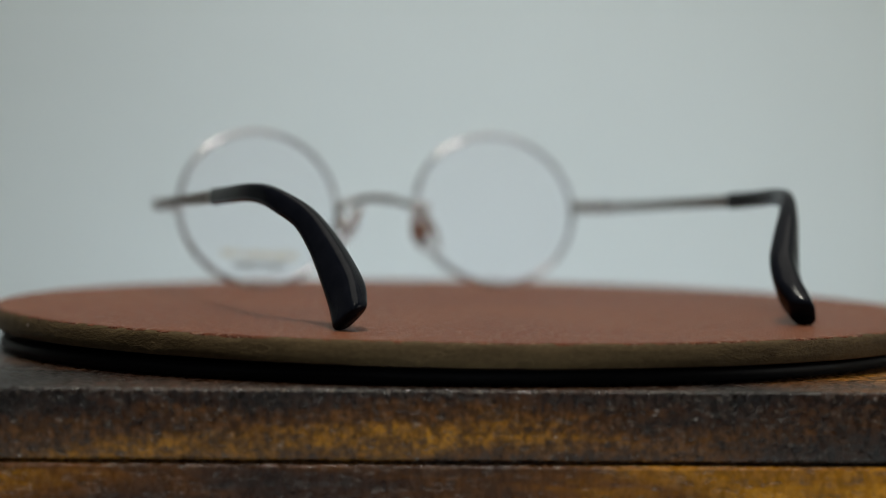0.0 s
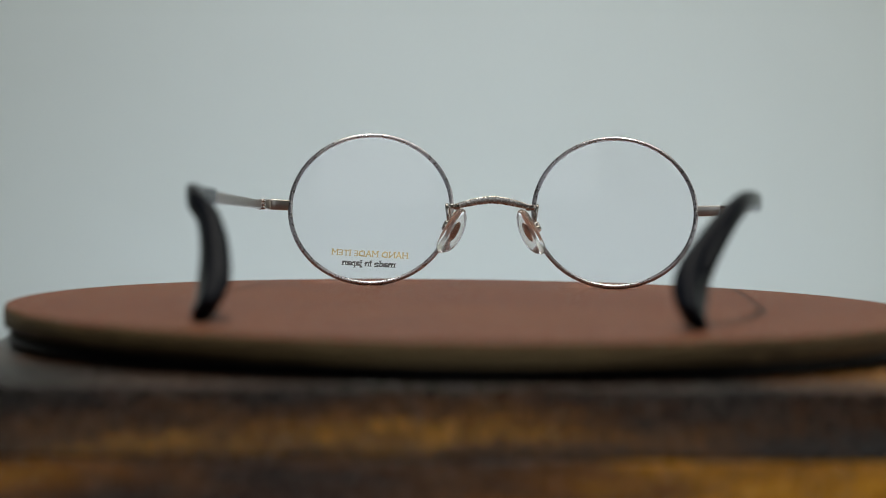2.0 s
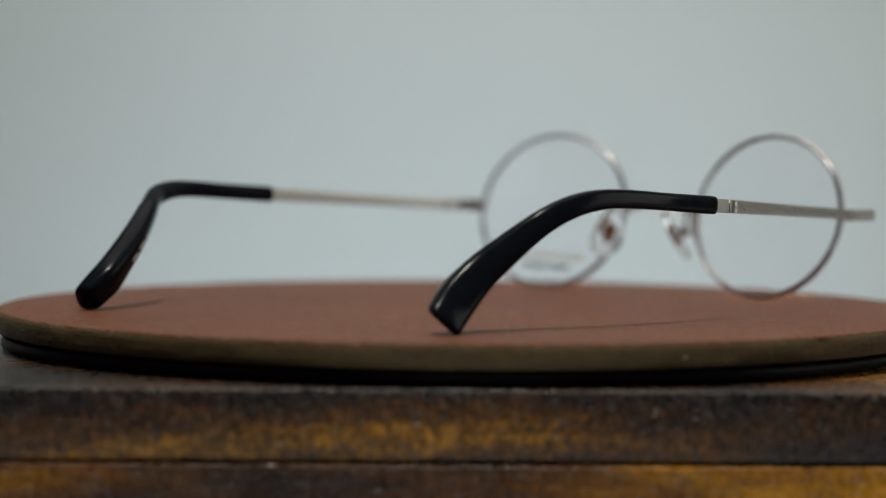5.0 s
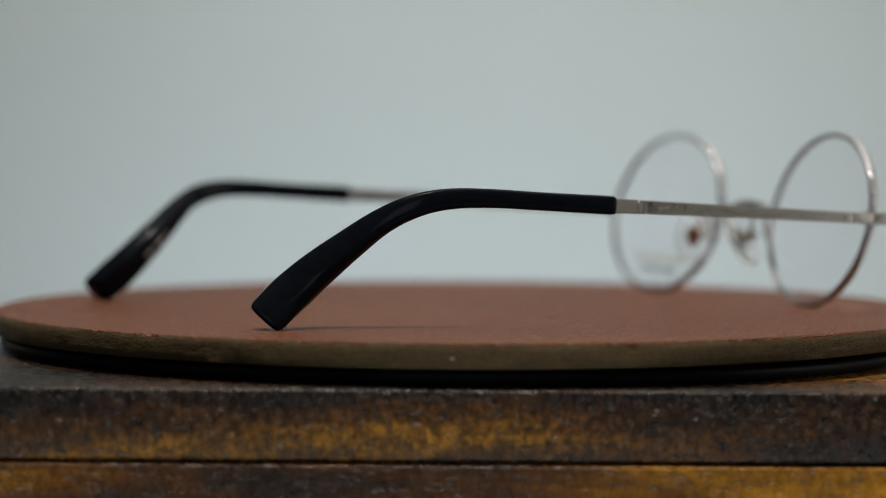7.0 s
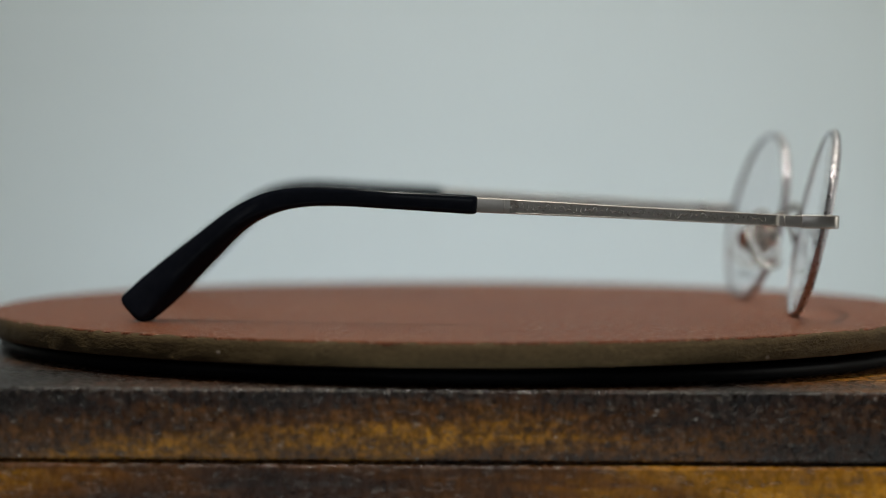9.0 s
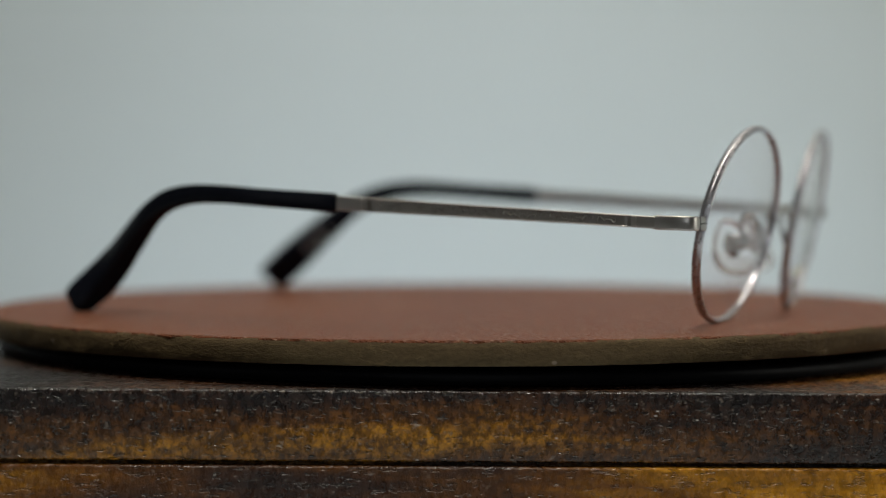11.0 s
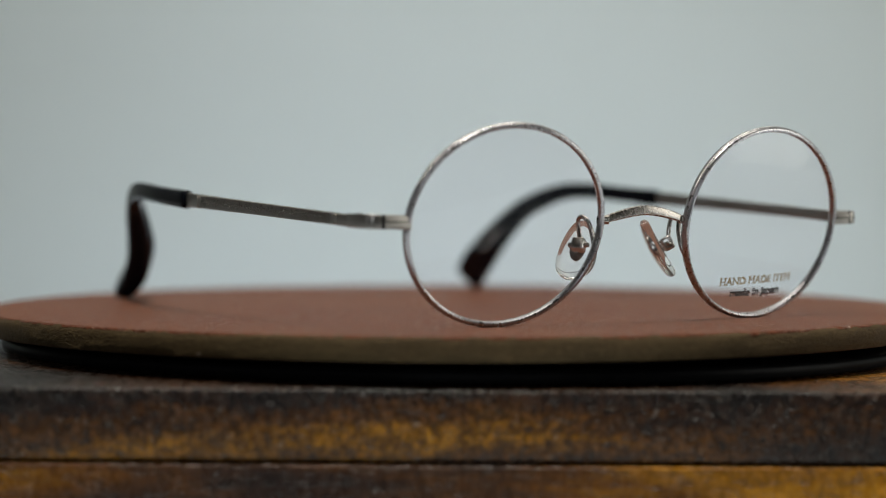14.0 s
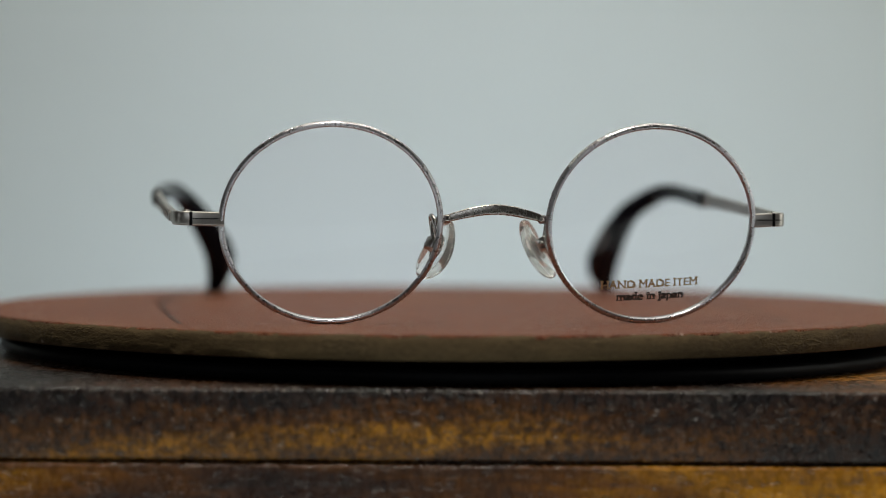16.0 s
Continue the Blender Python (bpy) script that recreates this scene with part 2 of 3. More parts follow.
def wire(bm, rows, radius, steps=8, n=10):
    path = spline(rows, steps)
    return sweep(bm, path, [2 * radius] * len(path), [2 * radius] * len(path), up=(0.13, 0.31, 0.94), n=n, power=2)


def block(bm, size, centre, bevel, m=None, segments=2):
    """A bevelled box, in mm."""
    made = bmesh.ops.create_cube(bm, size=1.0)["verts"]
    for v in made:
        v.co = Vector([v.co[i] * size[i] for i in range(3)])
    edges = list({e for v in made for e in v.link_edges})
    res = bmesh.ops.bevel(bm, geom=edges, offset=bevel, segments=segments, affect="EDGES", profile=0.5)
    vs = {v for f in res["faces"] for v in f.verts} | {v for v in made if v.is_valid}
    for v in vs:
        p = v.co.copy()
        if m:
            p = m @ p
        v.co = (p + Vector(centre)) * MM
    return bm


def lathe(profile, n=160, wobble=None):
    """Turn a closed profile of (radius, z) in mm round the z axis."""
    bm = bmesh.new()
    rings = []
    for k in range(n):
        a = 2 * math.pi * k / n
        ring = []
        for j, (r, z) in enumerate(profile):
            dr, dz = wobble(a, j, r) if wobble else (0, 0)
            ring.append(bm.verts.new(((r + dr) * math.cos(a) * MM, (r + dr) * math.sin(a) * MM, (z + dz) * MM)))
        rings.append(ring)
    for k in range(n):
        r, q = rings[k], rings[(k + 1) % n]
        for j in range(len(profile) - 1):
            bm.faces.new((r[j], q[j], q[j + 1], r[j + 1]))
    bm.faces.new([r[0] for r in rings])
    bm.faces.new([r[-1] for r in rings])
    return bm


# room
def slab(name, lo, hi, mat, label, category="wall"):
    bm = bmesh.new()
    block(bm, [(b - a) * 1000 for a, b in zip(lo, hi)], [(a + b) * 500 for a, b in zip(lo, hi)], 1.0, segments=1)
    return tagged(part(name, bm, mat, smooth=False), label, category, kind="structure")


def build_room():
    slab("wall_north", (-2.1, 0.75, -0.9), (2.1, 0.85, 1.7), WALL, "plain pale grey-white painted wall behind the display", "wall")
    slab("wall_south", (-2.1, -2.1, -0.9), (2.1, -2.0, 1.7), TAUPE, "plain dark taupe painted wall", "wall")
    slab("wall_east", (2.0, -2.0, -0.9), (2.1, 0.75, 1.7), TAUPE, "plain dark taupe painted side wall", "wall")
    slab("wall_west", (-2.1, -2.0, -0.9), (-2.0, 0.75, 1.7), TAUPE, "plain dark taupe painted side wall", "wall")
    slab("ceiling", (-2.0, -2.0, 1.6), (2.0, 0.75, 1.7), TAUPE, "plain dark taupe painted ceiling", "ceiling")
    slab("floor", (-2.0, -2.0, -0.9), (2.0, 0.75, -0.8), TAUPE, "plain dark taupe floor", "floor")
    # out of view; added as a pale blue reflector for the lower wall
    slab("counter", (-1.0, -0.30, -0.80), (1.0, 0.74, -0.075), COUNTER, "unseen pale blue-white counter that bounces light onto the lower wall", "counter")


# wooden box under the turntable
def build_box():
    box = thing("wooden_box", "dark varnished wooden display box with worn amber patches", "box")
    lid = bmesh.new()
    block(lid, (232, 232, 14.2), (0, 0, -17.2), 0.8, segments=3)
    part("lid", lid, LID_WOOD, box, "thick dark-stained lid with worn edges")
    top = bmesh.new()
    block(top, (229.0, 229.0, 0.3), (0, 0, -10.17), 0.1, segments=1)
    part("top_panel", top, TOP_WOOD, box, "rubbed brown top face")
    neck = bmesh.new()
    block(neck, (226, 226, 2.4), (0, 0, -24.8), 0.2, segments=1)
    part("neck", neck, LID_WOOD, box)
    body = bmesh.new()
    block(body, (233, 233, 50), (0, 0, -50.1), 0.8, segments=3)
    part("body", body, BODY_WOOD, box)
    box.matrix_basis = pose(0.0, 0.0008, 0, 0, 0, 2.0)
    return box


def build_turntable():
    table = thing("turntable", "low glossy black plastic display turntable", "turntable")
    foot = [(0.5, -10.02), (86, -10.02), (86, -9.5), (0.5, -9.5)]
    part("foot", lathe(foot), BLACK, table)
    platter = [(0.5, -9.5), (110.6, -9.5), (111.3, -9.1), (111.4, -7.3), (110.8, -6.7), (110.0, -6.6), (0.5, -6.6)]
    part("platter", lathe(platter, 200), BLACK, table)
    pad = [(0.5, -6.6), (98, -6.6), (98, -5.3), (0.5, -5.3)]
    part("pad", lathe(pad), BLACK, table)
    return table


def build_disc():
    disc = thing("leather_disc", "round red-brown leather disc with a rough raw edge", "disc")

    def nick(a, j, r):
        p = Vector((math.cos(a) * 9, math.sin(a) * 9, j * 0.37))
        dent = noise.noise(p * 1.2) * 0.25 + noise.noise(p * 4.3) * 0.22
        chip = max(0.0, noise.noise(p * 2.6 + Vector((3, 1, 7))) - 0.25) * 1.1 if j in (4, 5, 6) else 0.0
        return (dent - chip, -0.35 * chip - (0.05 * abs(dent) if j > 3 else 0)) if r > 100 else (0, 0)

    side = [(100.0, -5.2), (114.0, -5.2), (114.2, -4.95), (114.3, -3.4), (114.4, -2.0), (114.3, -0.9), (113.9, -0.30), (113.3, -0.06)]
    part("edge", lathe(side, 720, nick), RAW, disc, "rough brown raw-cut edge with nicks")

    def lip(a, j, r):
        p = Vector((math.cos(a) * 9, math.sin(a) * 9, 2.0))
        return (noise.noise(p * 3.5) * 0.25 + noise.noise(p * 11) * 0.12, 0) if r > 100 else (0, 0)

    face = [(0.5, -4.0), (112.1, -4.0), (114.0, -0.42), (113.6, -0.1), (112.9, -0.0), (60.0, 0.0), (0.5, 0.0)]
    part("face", lathe(face, 540, lip), LEATHER, disc, "smooth red-brown grained leather face")
    return disc


# eyeglasses, in mm in the disc's space; front towards +y, wearer's right towards +x
MID = 5.67
TILT, WRAP = {1: radians(11.95), -1: radians(11.15)}, {1: radians(5.47), -1: radians(4.99)}
RIM_A, RIM_B = 23.63, 21.94


def rim_frame(side):
    w, tilt = WRAP[side] * side, TILT[side]
    ex = Vector((math.cos(w), -math.sin(w), 0))
    ez = Vector((0, math.sin(tilt), math.cos(tilt)))
    return Vector((MID + side * 34.66, 79.78, 21.52)), ex, ez, ex.cross(ez).normalized()


def build_rim(glasses, side):
    c, ex, ez, normal = rim_frame(side)
    bm = bmesh.new()
    n, k = 160, 12
    rings = []
    for i in range(n):
        a = 2 * math.pi * i / n
        out = ex * math.cos(a) + ez * math.sin(a)
        p = c + ex * (RIM_A - 0.6) * math.cos(a) + ez * (RIM_B - 0.6) * math.sin(a)
        rings.append([bm.verts.new((p + out * x + normal * y) * MM) for x, y in section(2.0, 1.2, k, 2.8)])
    for i in range(n):
        r, q = rings[i], rings[(i + 1) % n]
        for j in range(k):
            bm.faces.new((r[j], r[(j + 1) % k], q[(j + 1) % k], q[j]))
    rim = part("rim", bm, SILVER, glasses, "thin round silver metal rim")
    # fine beading round the outer edge
    bm = bmesh.new()
    n, k, rings = 1160, 6, []
    for i in range(n):
        a = 2 * math.pi * i / n
        out = ex * math.cos(a) + ez * math.sin(a)
        p = c + ex * (RIM_A - 0.12) * math.cos(a) + ez * (RIM_B - 0.12) * math.sin(a)
        fat = 0.38 + 0.05 * math.cos(2 * math.pi * i / 4)
        rings.append([bm.verts.new((p + out * math.cos(b) * fat * 0.6 + normal * math.sin(b) * fat * 1.6) * MM) for b in [2 * math.pi * j / k for j in range(k)]])
    for i in range(n):
        r, q = rings[i], rings[(i + 1) % n]
        for j in range(k):
            bm.faces.new((r[j], r[(j + 1) % k], q[(j + 1) % k], q[j]))
    part("milled_edge", bm, SILVER, rim, "fine beaded edge of the rim")
    # lens: a thin meniscus
    bm = bmesh.new()
    rows, cols, faces = 10, 72, []
    for thick in (0.55, -0.55):
        grid = [[bm.verts.new((c + normal * thick + normal * side_bow(0)) * MM)]]
        for i in range(1, rows + 1):
            u = i / rows
            ring = []
            for j in range(cols):
                a = 2 * math.pi * j / cols
                p = c + (ex * (RIM_A - 1.1) * math.cos(a) + ez * (RIM_B - 1.1) * math.sin(a)) * u
                ring.append(bm.verts.new((p + normal * (thick + side_bow(u))) * MM))
            grid.append(ring)
        faces.append(grid)
        for j in range(cols):
            bm.faces.new((grid[0][0], grid[1][j], grid[1][(j + 1) % cols]))
            for i in range(1, rows):
                bm.faces.new((grid[i][j], grid[i + 1][j], grid[i + 1][(j + 1) % cols], grid[i][(j + 1) % cols]))
    for j in range(cols):
        edge = bm.faces.new((faces[0][-1][j], faces[0][-1][(j + 1) % cols], faces[1][-1][(j + 1) % cols], faces[1][-1][j]))
        for e in edge.edges:
            e.smooth = False
    lens = part("lens", bm, LENS, glasses, "clear round demo lens")
    lens.visible_shadow = False
    return rim, lens


def side_bow(u):
    """Bow of the lens, towards the face at its edge; the plane's normal points back."""
    return -1.6 * (1 - u * u) + 0.4


def build_bridge(glasses):
    rows = [(MID + 11.9, 81.4, 22.5), (MID + 10.6, 81.8, 22.6), (MID + 8.0, 82.2, 23.3), (MID + 4.0, 82.5, 24.2), (MID, 82.6, 24.6),
            (MID - 4.0, 82.5, 24.2), (MID - 8.0, 82.2, 23.3), (MID - 10.6, 81.8, 22.6), (MID - 11.9, 81.4, 22.5)]
    path = spline(rows, 8)
    dx = abs(path[:, 0] - MID)
    tall = np.interp(dx, [0, 5, 10, 13], [2.25, 2.1, 1.6, 1.3])
    bm = sweep(bmesh.new(), path, tall * 1.0, tall * 0.6, n=24, power=4.0, ends=0.25)
    bridge = part("bridge", bm, STRAP, glasses, "arched silver bridge")
    for side in (1, -1):
        for dx, fat in ((10.2, 1.95), (11.7, 1.75)):
            bm = bmesh.new()
            y, z = float(np.interp(dx, [10.2, 11.9], [81.9, 81.4])), 22.55
            sweep(bm, [(MID + side * (dx - 0.35), y + 0.2, z), (MID + side * (dx + 0.35), y - 0.2, z)], [fat] * 2, [fat * 0.8] * 2, n=14, power=2.2, ends=0.25)
            part("collar", bm, BRIGHT, bridge, "small rounded solder collar")


def build_nose_pad(glasses, side):
    def at(dx, y, z):
        return (MID + side * dx, y, z)
    bm = bmesh.new()
    wire(bm, [at(12.8, 80.4, 14.3), at(12.0, 79.9, 16.3), at(11.9, 79.0, 19.5), at(12.4, 78.3, 22.2), at(12.8, 76.7, 23.2),
              at(12.8, 75.3, 22.7), at(12.5, 74.9, 20.8), at(12.1, 75.0, 18.0)], 0.5)
    part("pad_arm", bm, BRIGHT, glasses, "bent silver nose-pad arm")
    # pad
    up = Vector((-0.40 * side, -0.27, 0.87)).normalized()
    wide = Vector((0.50 * side, -0.86, 0.0))
    wide = (wide - up * wide.dot(up)).normalized()
    nrm = up.cross(wide).normalized()
    if nrm.x * side > 0:
        nrm = -nrm
    c = Vector(at(10.7, 72.3, 15.7))
    bm = bmesh.new()
    n, layers = 40, []
    for off, grow in ((-1.1, 0.66), (-0.95, 0.92), (-0.4, 1.0), (0.4, 1.0), (0.9, 0.92), (1.05, 0.66)):
        ring = []
        for j in range(n):
            a = 2 * math.pi * j / n
            h = math.sin(a)
            width = 4.5 * (1 - 0.24 * h) * math.copysign(abs(math.cos(a)) ** 0.85, math.cos(a))
            bow = 0.012 * (6.6 * h) ** 2
            p = c + wide * width * grow + up * (7.1 * h * (grow if grow > 0.7 else 0.8)) + nrm * (off - bow)
            ring.append(bm.verts.new(p * MM))
        layers.append(ring)
    for r, q in zip(layers, layers[1:]):
        for j in range(n):
            bm.faces.new((r[j], r[(j + 1) % n], q[(j + 1) % n], q[j]))
    bm.faces.new(layers[0])
    bm.faces.new(layers[-1])
    pad = part("nose_pad", bm, PAD, glasses, "clear teardrop silicone nose pad")
    pad.visible_shadow = False
    # metal plate within the pad
    bm = bmesh.new()
    rings = []
    for off in (-0.22, 0.22):
        rings.append([bm.verts.new((c + wide * 1.8 * math.cos(2 * math.pi * j / 28) + up * (3.0 * math.sin(2 * math.pi * j / 28) + 0.4) + nrm * off) * MM) for j in range(28)])
    for j in range(28):
        bm.faces.new((rings[0][j], rings[0][(j + 1) % 28], rings[1][(j + 1) % 28], rings[1][j]))
    bm.faces.new(rings[0])
    bm.faces.new(rings[1])
    part("pad_plate", bm, BRIGHT, pad, "oval polished plate inside the pad", smooth=False)
    # box and its pin
    turn = Matrix((wide, nrm, up)).transposed()
    bc = Vector(at(12.2, 74.6, 17.1))
    bm = bmesh.new()
    block(bm, (2.9, 2.7, 3.1), bc, 0.6, turn, 3)
    box = part("pad_box", bm, STEEL, glasses, "small polished pad box")
    bm = bmesh.new()
    sweep(bm, [bc - wide * 2.3, bc + wide * 2.3], [1.1, 1.1], [1.1, 1.1], n=12, power=2)
    part("pin", bm, BRIGHT, box)


def build_endpiece(glasses, side):
    def at(dx, y, z):
        return (MID + side * dx, y, z)
    bm = bmesh.new()
    o = 1.2 if side > 0 else -1.2
    rows = [at(57.2, 77.9, 22.3), at(60.3 + o * 0.4, 78.2, 22.4), at(63.3 + o * 0.8, 78.3, 22.5), at(65.0 + o, 77.8, 22.55), at(65.7 + o, 76.2, 22.6),
            at(65.9 + o, 73.5, 22.65), at(66.1 + o * 0.7, 70.3, 22.7)]
    path = spline(rows, 5)
    sweep(bm, path, [3.0] * len(path), [1.5] * len(path), n=16, power=6, ends=0.12)
    end = part("endpiece", bm, BLOCK, glasses, "brushed silver endpiece block")
    # split line of the closing block, screw and hinge barrels
    bm = bmesh.new()
    block(bm, (5.4, 0.4, 0.22), at(61.0, 78.95, 22.45), 0.05)
    part("seam", bm, BLACK, end)
    bm = bmesh.new()
    block(bm, (0.7, 0.5, 2.9), at(63.1 + o * 0.8, 78.83, 22.5), 0.08)
    part("closing_gap", bm, BLACK, end, "dark narrow gap in the endpiece")
    for z in (21.75, 22.75, 23.75):
        bm = bmesh.new()
        sweep(bm, [at(64.6, 70.0, z - 0.42), at(64.6, 70.0, z + 0.42)], [1.7, 1.7], [1.7, 1.7], up=(0, 1, 0), n=14, power=2)
        part("hinge_barrel", bm, BRIGHT, end)
    bm = bmesh.new()
    sweep(bm, [at(64.6, 70.0, 23.8), at(64.6, 70.0, 24.2)], [1.2, 1.2], [1.2, 1.2], up=(0, 1, 0), n=14, power=2)
    part("screw", bm, BRIGHT, end)


# centre line of an earpiece: y, z, height, thickness
SLEEVE = [(-1.8, 26.35, 4.2, 3.0), (-18.5, 27.3, 4.0, 3.0), (-30.7, 28.0, 4.15, 3.1), (-39.3, 27.8, 4.55, 3.3), (-46.2, 26.2, 5.1, 3.7),
          (-52.2, 22.9, 5.6, 4.6), (-58.4, 17.6, 6.7, 5.6), (-64.4, 12.2, 7.9, 6.1), (-70.2, 7.0, 8.7, 6.2), (-75.5, 2.42, 8.6, 5.3)]
SLEEVE_X = {1: (73.8, 72.4, 70.4, 68.3, 66.0, 62.8, 58.9, 55.6, 54.3, 54.7),
            -1: (-62.6, -63.0, -62.6, -61.3, -59.4, -55.8, -53.4, -52.2, -51.7, -52.5)}
ARM = {1: [(72.8, 70.2, 22.7), (73.4, 50.0, 23.75), (73.6, 25.0, 25.0), (73.8, -3.0, 26.4)],
       -1: [(-59.6, 70.2, 22.7), (-61.0, 50.0, 23.75), (-62.3, 25.0, 25.0), (-62.5, -3.0, 26.4)]}


def build_temple(glasses, side):
    path = spline(ARM[side], 12)
    y = path[:, 1]
    tall = np.interp(y, [-3, 30, 70], [3.3, 2.75, 2.55])
    bm = sweep(bmesh.new(), path, tall, np.full(len(path), 1.25), n=16, power=7, ends=0.1)
    arm = part("temple", bm, SATIN, glasses, "slim silver temple arm with engraved scrollwork")
    # sunk panel, raised border and scrolls on the outer face
    bm = bmesh.new()
    # the floor's darker colour stands for shade in the recess
    floor = [(Vector(p) + Vector((0.60 * side, 0, 0)), h * 0.84) for p, h in zip(path, tall) if 5.0 < p[1] < 66.5]
    sweep(bm, [p for p, h in floor], [h for p, h in floor], [0.12] * len(floor), n=12, power=6)
    part("panel", bm, PANEL, arm, "dull silver panel behind the scrolls, darkened as recess shade")
    bm = bmesh.new()
    skin = 0.69 * side
    for edge in (0.43, -0.43):
        rail = [Vector(p) + Vector((skin, 0, edge * h)) for p, h in zip(path, tall) if 5.0 < p[1] < 66.5]
        sweep(bm, rail, [0.26] * len(rail), [0.22] * len(rail), n=6, power=2)
    for yy in (5.2, 66.3):
        z0, x0 = float(np.interp(yy, y[::-1], path[::-1, 2])), float(np.interp(yy, y[::-1], path[::-1, 0])) + skin
        h = float(np.interp(yy, y[::-1], tall[::-1])) * 0.43
        sweep(bm, [(x0, yy, z0 - h), (x0, yy, z0 + h)], [0.26] * 2, [0.26] * 2, up=(0, 1, 0), n=6, power=2)
    part("border", bm, SATIN, arm, "raised frame round the engraving")
    bm = bmesh.new()
    yy = 6.2
    flip = 1
    while yy < 61.0:
        z0 = float(np.interp(yy, y[::-1], path[::-1, 2]))
        x0 = float(np.interp(yy, y[::-1], path[::-1, 0])) + skin
        h = float(np.interp(yy, y[::-1], tall[::-1])) * 0.26
        long = 4.3 + 0.4 * random.random()
        curl = []
        for k in range(11):
            a, r = -math.pi / 2 - 1.5 * math.pi * k / 10, 0.20 + 0.48 * k / 10
            curl.append((0.75 + r * math.cos(a), r * 1.05 * math.sin(a)))
        curve = curl + [(long - u, -v) for u, v in reversed(curl)]
        wire(bm, [(x0, yy + u, z0 + flip * v * h / 0.6) for u, v in curve], 0.085, 2, 6)
        for u, v in ((long * 0.62, 0.35), (long * 0.40, -0.35)):
            wire(bm, [(x0, yy + u - 0.35, z0 + flip * v * h / 0.6), (x0, yy + u, z0 + flip * (v + 0.22) * h / 0.6), (x0, yy + u + 0.3, z0 + flip * v * h / 0.6)], 0.075, 2, 6)
        yy += long + 0.1
        flip = -flip
        if flip > 0:
            bead = bmesh.ops.create_icosphere(bm, subdivisions=1, radius=0.22 * MM)["verts"]
            bmesh.ops.translate(bm, verts=bead, vec=Vector((x0, yy + 0.5, z0)) * MM)
            yy += 1.1
    part("scrollwork", bm, BRIGHT, arm, "engraved silver leaf scrolls")
    # black earpiece
    rows = [(x, *r) for x, r in zip(SLEEVE_X[side], SLEEVE)]
    full = spline(rows, 8)
    bm = sweep(bmesh.new(), full[:, :3], full[:, 3], full[:, 4], n=44, power=([-72, -60, -48, -36], [3.3, 2.9, 2.7, 3.4]), ends=1.2, skew=(side, 0.6, -58.0, -75.0),
               twists=side * np.radians(np.interp(full[:, 1], [-72, -62, -50, -40], [31, 25, 11, 0] if side < 0 else [29, 23, 9, 0])))
    tip = part("earpiece", bm, ACETATE, glasses, "glossy black acetate earpiece with flared squared tip")
    if side < 0:
        # worn pale size marks on the inner face
        for k in range(7):
            u = 6.1 + 0.17 * k
            i = int(u * 8)
            p, q = Vector(full[i, :3]), Vector(full[i + 1, :3])
            t = (q - p).normalized()
            out = t.cross(Vector((0, 0, 1))).normalized()
            if out.x < 0:
                out = -out
            top = out.cross(t)
            bm = bmesh.new()
            block(bm, (0.5 + 0.3 * (k % 3), 0.10, 1.3), p + out * (full[i, 4] * 0.5 + 0.03) + top * 0.6, 0.01, Matrix((t, out, top)).transposed(), 1)
            part("size_mark", bm, PALE_INK, tip)


SLOPE = radians(2.6)


def add_serifs(me):
    """Short foot and head strokes on the ends of the letters' stems."""
    bm = bmesh.new()
    bm.from_mesh(me)
    deep = max(v.co.z for v in bm.verts)
    feet = set()
    for e in bm.edges:
        a, b = sorted((v.co for v in e.verts), key=lambda p: p.x)
        level = abs(a.y - b.y) < 0.004 and 0.05 < b.x - a.x < 0.22
        if level and a.z > 0 and b.z > 0:
            inner = 1 if not any(v.co.y < a.y - 0.01 for f in e.link_faces for v in f.verts if abs(f.normal.z) > 0.5) else -1
            feet.add((round(a.x, 3), round(b.x, 3), round(a.y, 3), inner))
    for x0, x1, y, inner in feet:
        y0, y1 = sorted((y, y + 0.055 * inner))
        out = 0.065
        ring = [(x0 - out, y0), (x1 + out, y0), (x1 + out, y1), (x0 - out, y1)]
        lower = [bm.verts.new((x, yy, -deep * 1.02)) for x, yy in ring]
        upper = [bm.verts.new((x, yy, deep * 1.02)) for x, yy in ring]
        bm.faces.new(lower[::-1])
        bm.faces.new(upper)
        for k in range(4):
            bm.faces.new((lower[k], lower[(k + 1) % 4], upper[(k + 1) % 4], upper[k]))
    bm.to_mesh(me)
    bm.free()


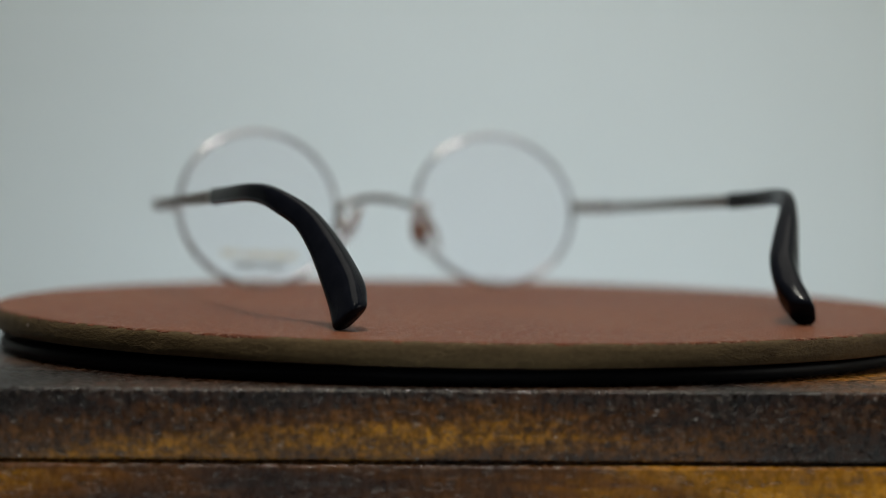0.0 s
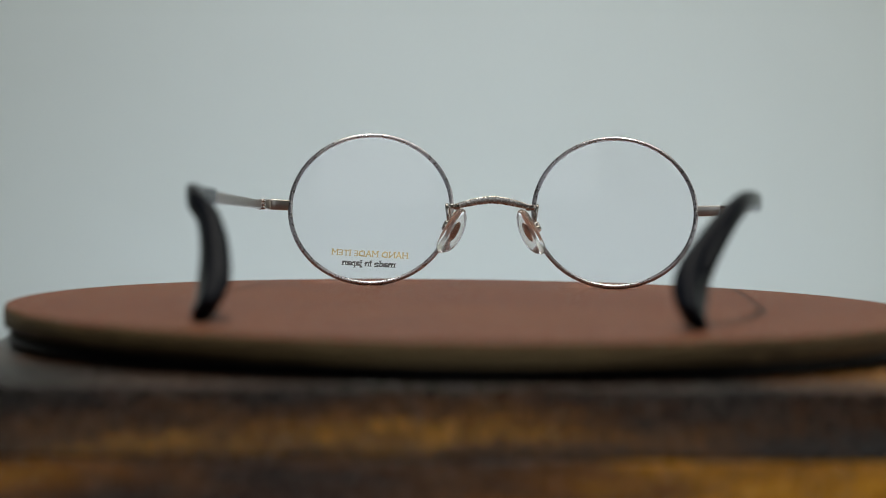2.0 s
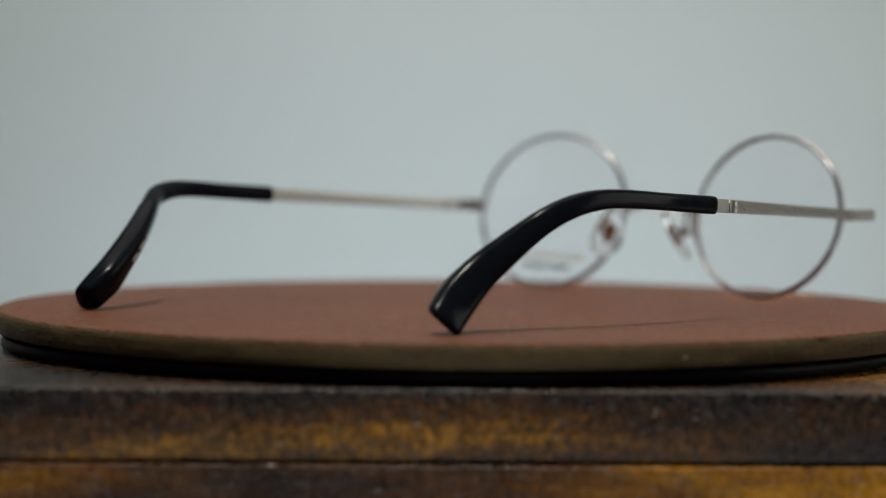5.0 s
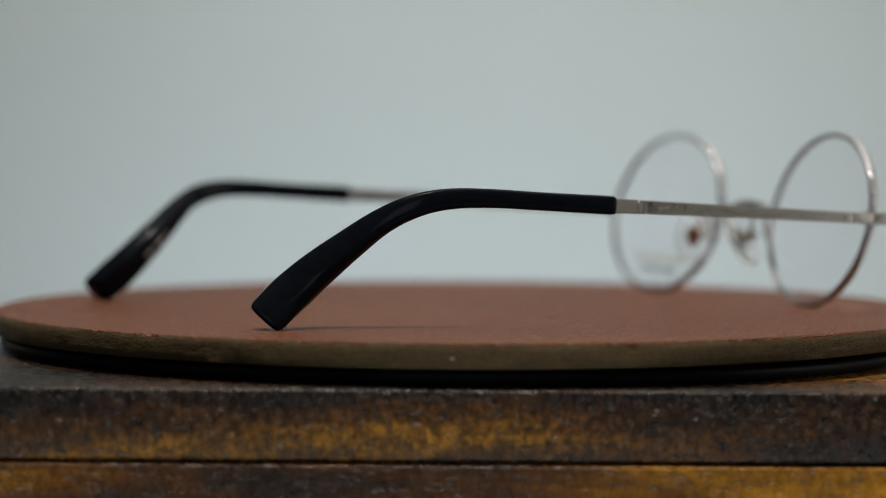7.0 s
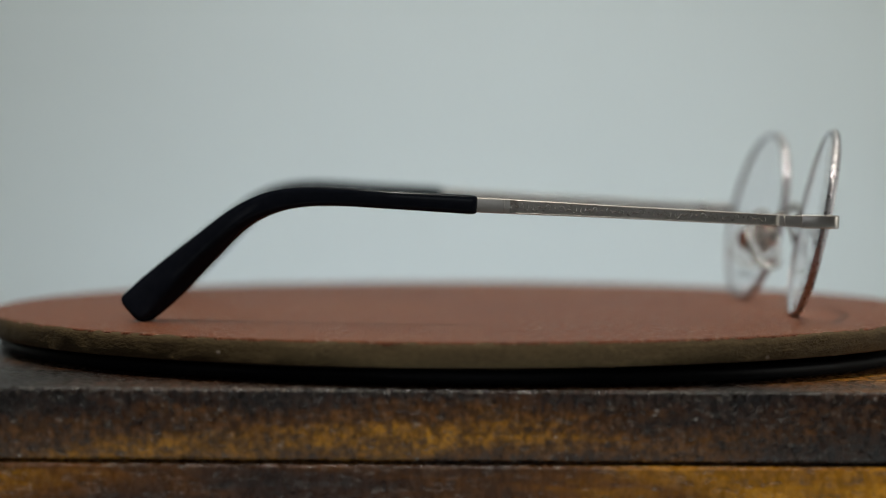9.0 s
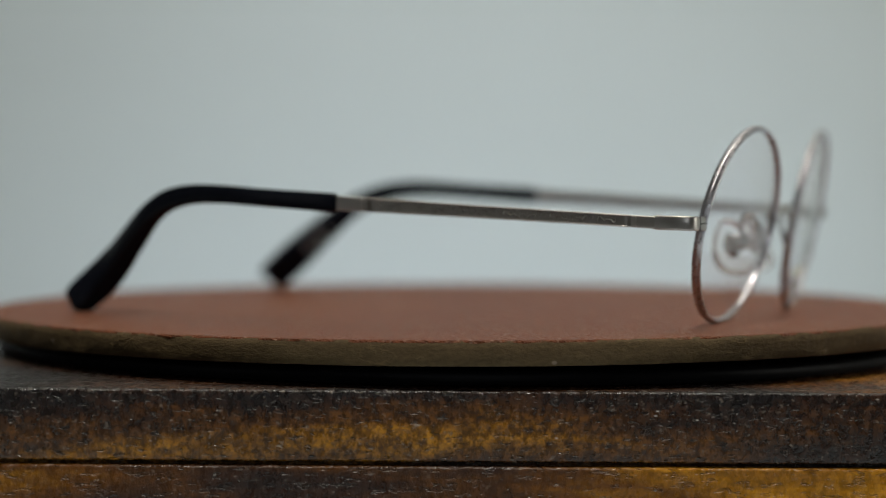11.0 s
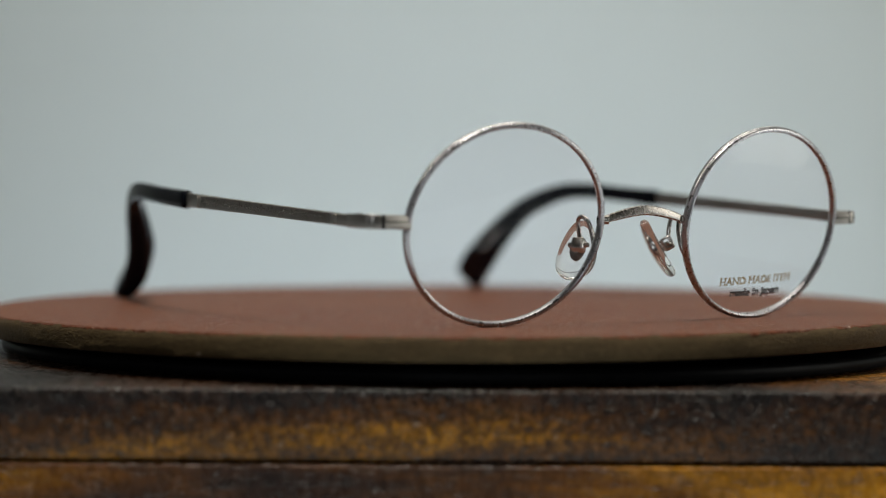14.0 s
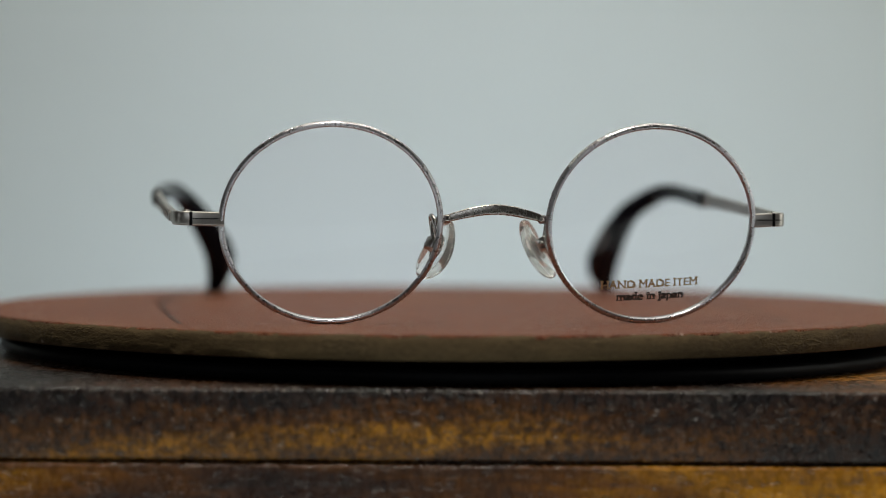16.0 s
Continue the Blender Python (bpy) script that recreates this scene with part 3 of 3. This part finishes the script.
def build_writing(glasses, words, size, width, x0, z0, mat, label):
    """Printed words on the left lens, read from the front."""
    c, ex, ez, normal = rim_frame(-1)
    cu = bpy.data.curves.new("lettering", "FONT")
    cu.body, cu.size, cu.extrude = words, 1.0, 0.004
    cu.align_x, cu.align_y = "CENTER", "CENTER"
    tmp = new("lettering", cu)
    bpy.context.view_layer.update()
    me = bpy.data.meshes.new_from_object(tmp.evaluated_get(bpy.context.evaluated_depsgraph_get()))
    bpy.data.objects.remove(tmp)
    add_serifs(me)
    w = max(v.co.x for v in me.vertices) - min(v.co.x for v in me.vertices)
    for v in me.vertices:
        lx, lz = v.co.x * width / w, v.co.y * size
        lx, lz = lx * math.cos(SLOPE) - lz * math.sin(SLOPE), lz * math.cos(SLOPE) + lx * math.sin(SLOPE)
        ax, az = (x0 - c.x) - lx, (z0 - c.z) / ez.z + lz
        u = math.hypot(ax / (RIM_A - 1.1), az / (RIM_B - 1.1))
        v.co = (c + ex * ax + ez * az + normal * (-0.55 + side_bow(u) - 0.03 + v.co.z)) * MM
    bm = bmesh.new()
    bm.from_mesh(me)
    twin = bmesh.ops.duplicate(bm, geom=bm.verts[:] + bm.edges[:] + bm.faces[:])["geom"]
    for v in twin:
        if isinstance(v, bmesh.types.BMVert):
            v.co += (ex * 0.09 + ez * 0.03 - normal * 0.004) * MM
    bm.to_mesh(me)
    bm.free()
    me.materials.clear()
    me.materials.append(mat)
    ob = new("lettering", me)
    ob.parent = glasses
    return tagged(ob, label)


def build_glasses():
    g = thing("eyeglasses", "round silver wire-rim eyeglasses with black earpieces standing open", "eyeglasses")
    for side in (1, -1):
        build_rim(g, side)
        build_endpiece(g, side)
        build_temple(g, side)
        build_nose_pad(g, side)
    build_bridge(g)
    build_writing(g, "HAND MADE ITEM", 2.45, 22.0, -29.0, 8.8, GOLD_INK, "small printed words in dull gold")
    build_writing(g, "made in japan", 2.45, 15.3, -29.3, 6.1, GREY_INK, "small printed words in dark grey")
    return g


build_room()
box = build_box()
turntable = build_turntable()
disc = build_disc()
glasses = build_glasses()

# turn of the table: seconds, degrees
TURN = [(0, 20.56), (0.5, 14.69), (1, 8.79), (1.5, 2.96), (2, -2.63), (2.5, -8.57), (3, -14.41), (3.5, -20.3), (4, -26.1), (6.5, -56.12), (7, -62.04), (7.5, -68.11), (8, -74.27), (8.5, -80.41), (9, -86.45), (11.5, -116.27), (12, -122.19), (12.5, -128.21), (13, -134.47), (13.5, -140.75), (14, -146.89), (14.5, -152.82), (15, -158.7), (15.5, -164.66), (16, -170.75)]
LEAN = pose(0, 0, 0, math.degrees(math.atan(0.00787)), math.degrees(math.atan(0.00342)), 0)


# focus pulls of the lens: seconds, metres
FOCUS = [(0.0, 0.500), (1.1, 0.500), (1.5, 0.590), (1.8, 0.655), (2.6, 0.655), (3.0, 0.600), (3.3, 0.562), (3.6, 0.550), (4.2, 0.545),
         (6.3, 0.503), (9.0, 0.500), (9.2, 0.530), (11.3, 0.474), (11.6, 0.480), (12.2, 0.505), (13.0, 0.516), (14.5, 0.512), (15.2, 0.505), (16.0, 0.502)]


def motions():
    walk(focus, [(t, Matrix.Translation(EYE + AIM * d)) for t, d in FOCUS])

    def turned(shift, lean):
        return [(t, pose(0, 0, 0, 0, 0, a) @ lean @ pose(*shift)) for t, a in TURN]
    walk(turntable, turned((0, 0, 0), pose(0, 0, 0)))
    walk(disc, turned((1.68 * MM, 0.71 * MM, 0), LEAN))
    walk(glasses, turned((0, 0, 0), LEAN))


motions()
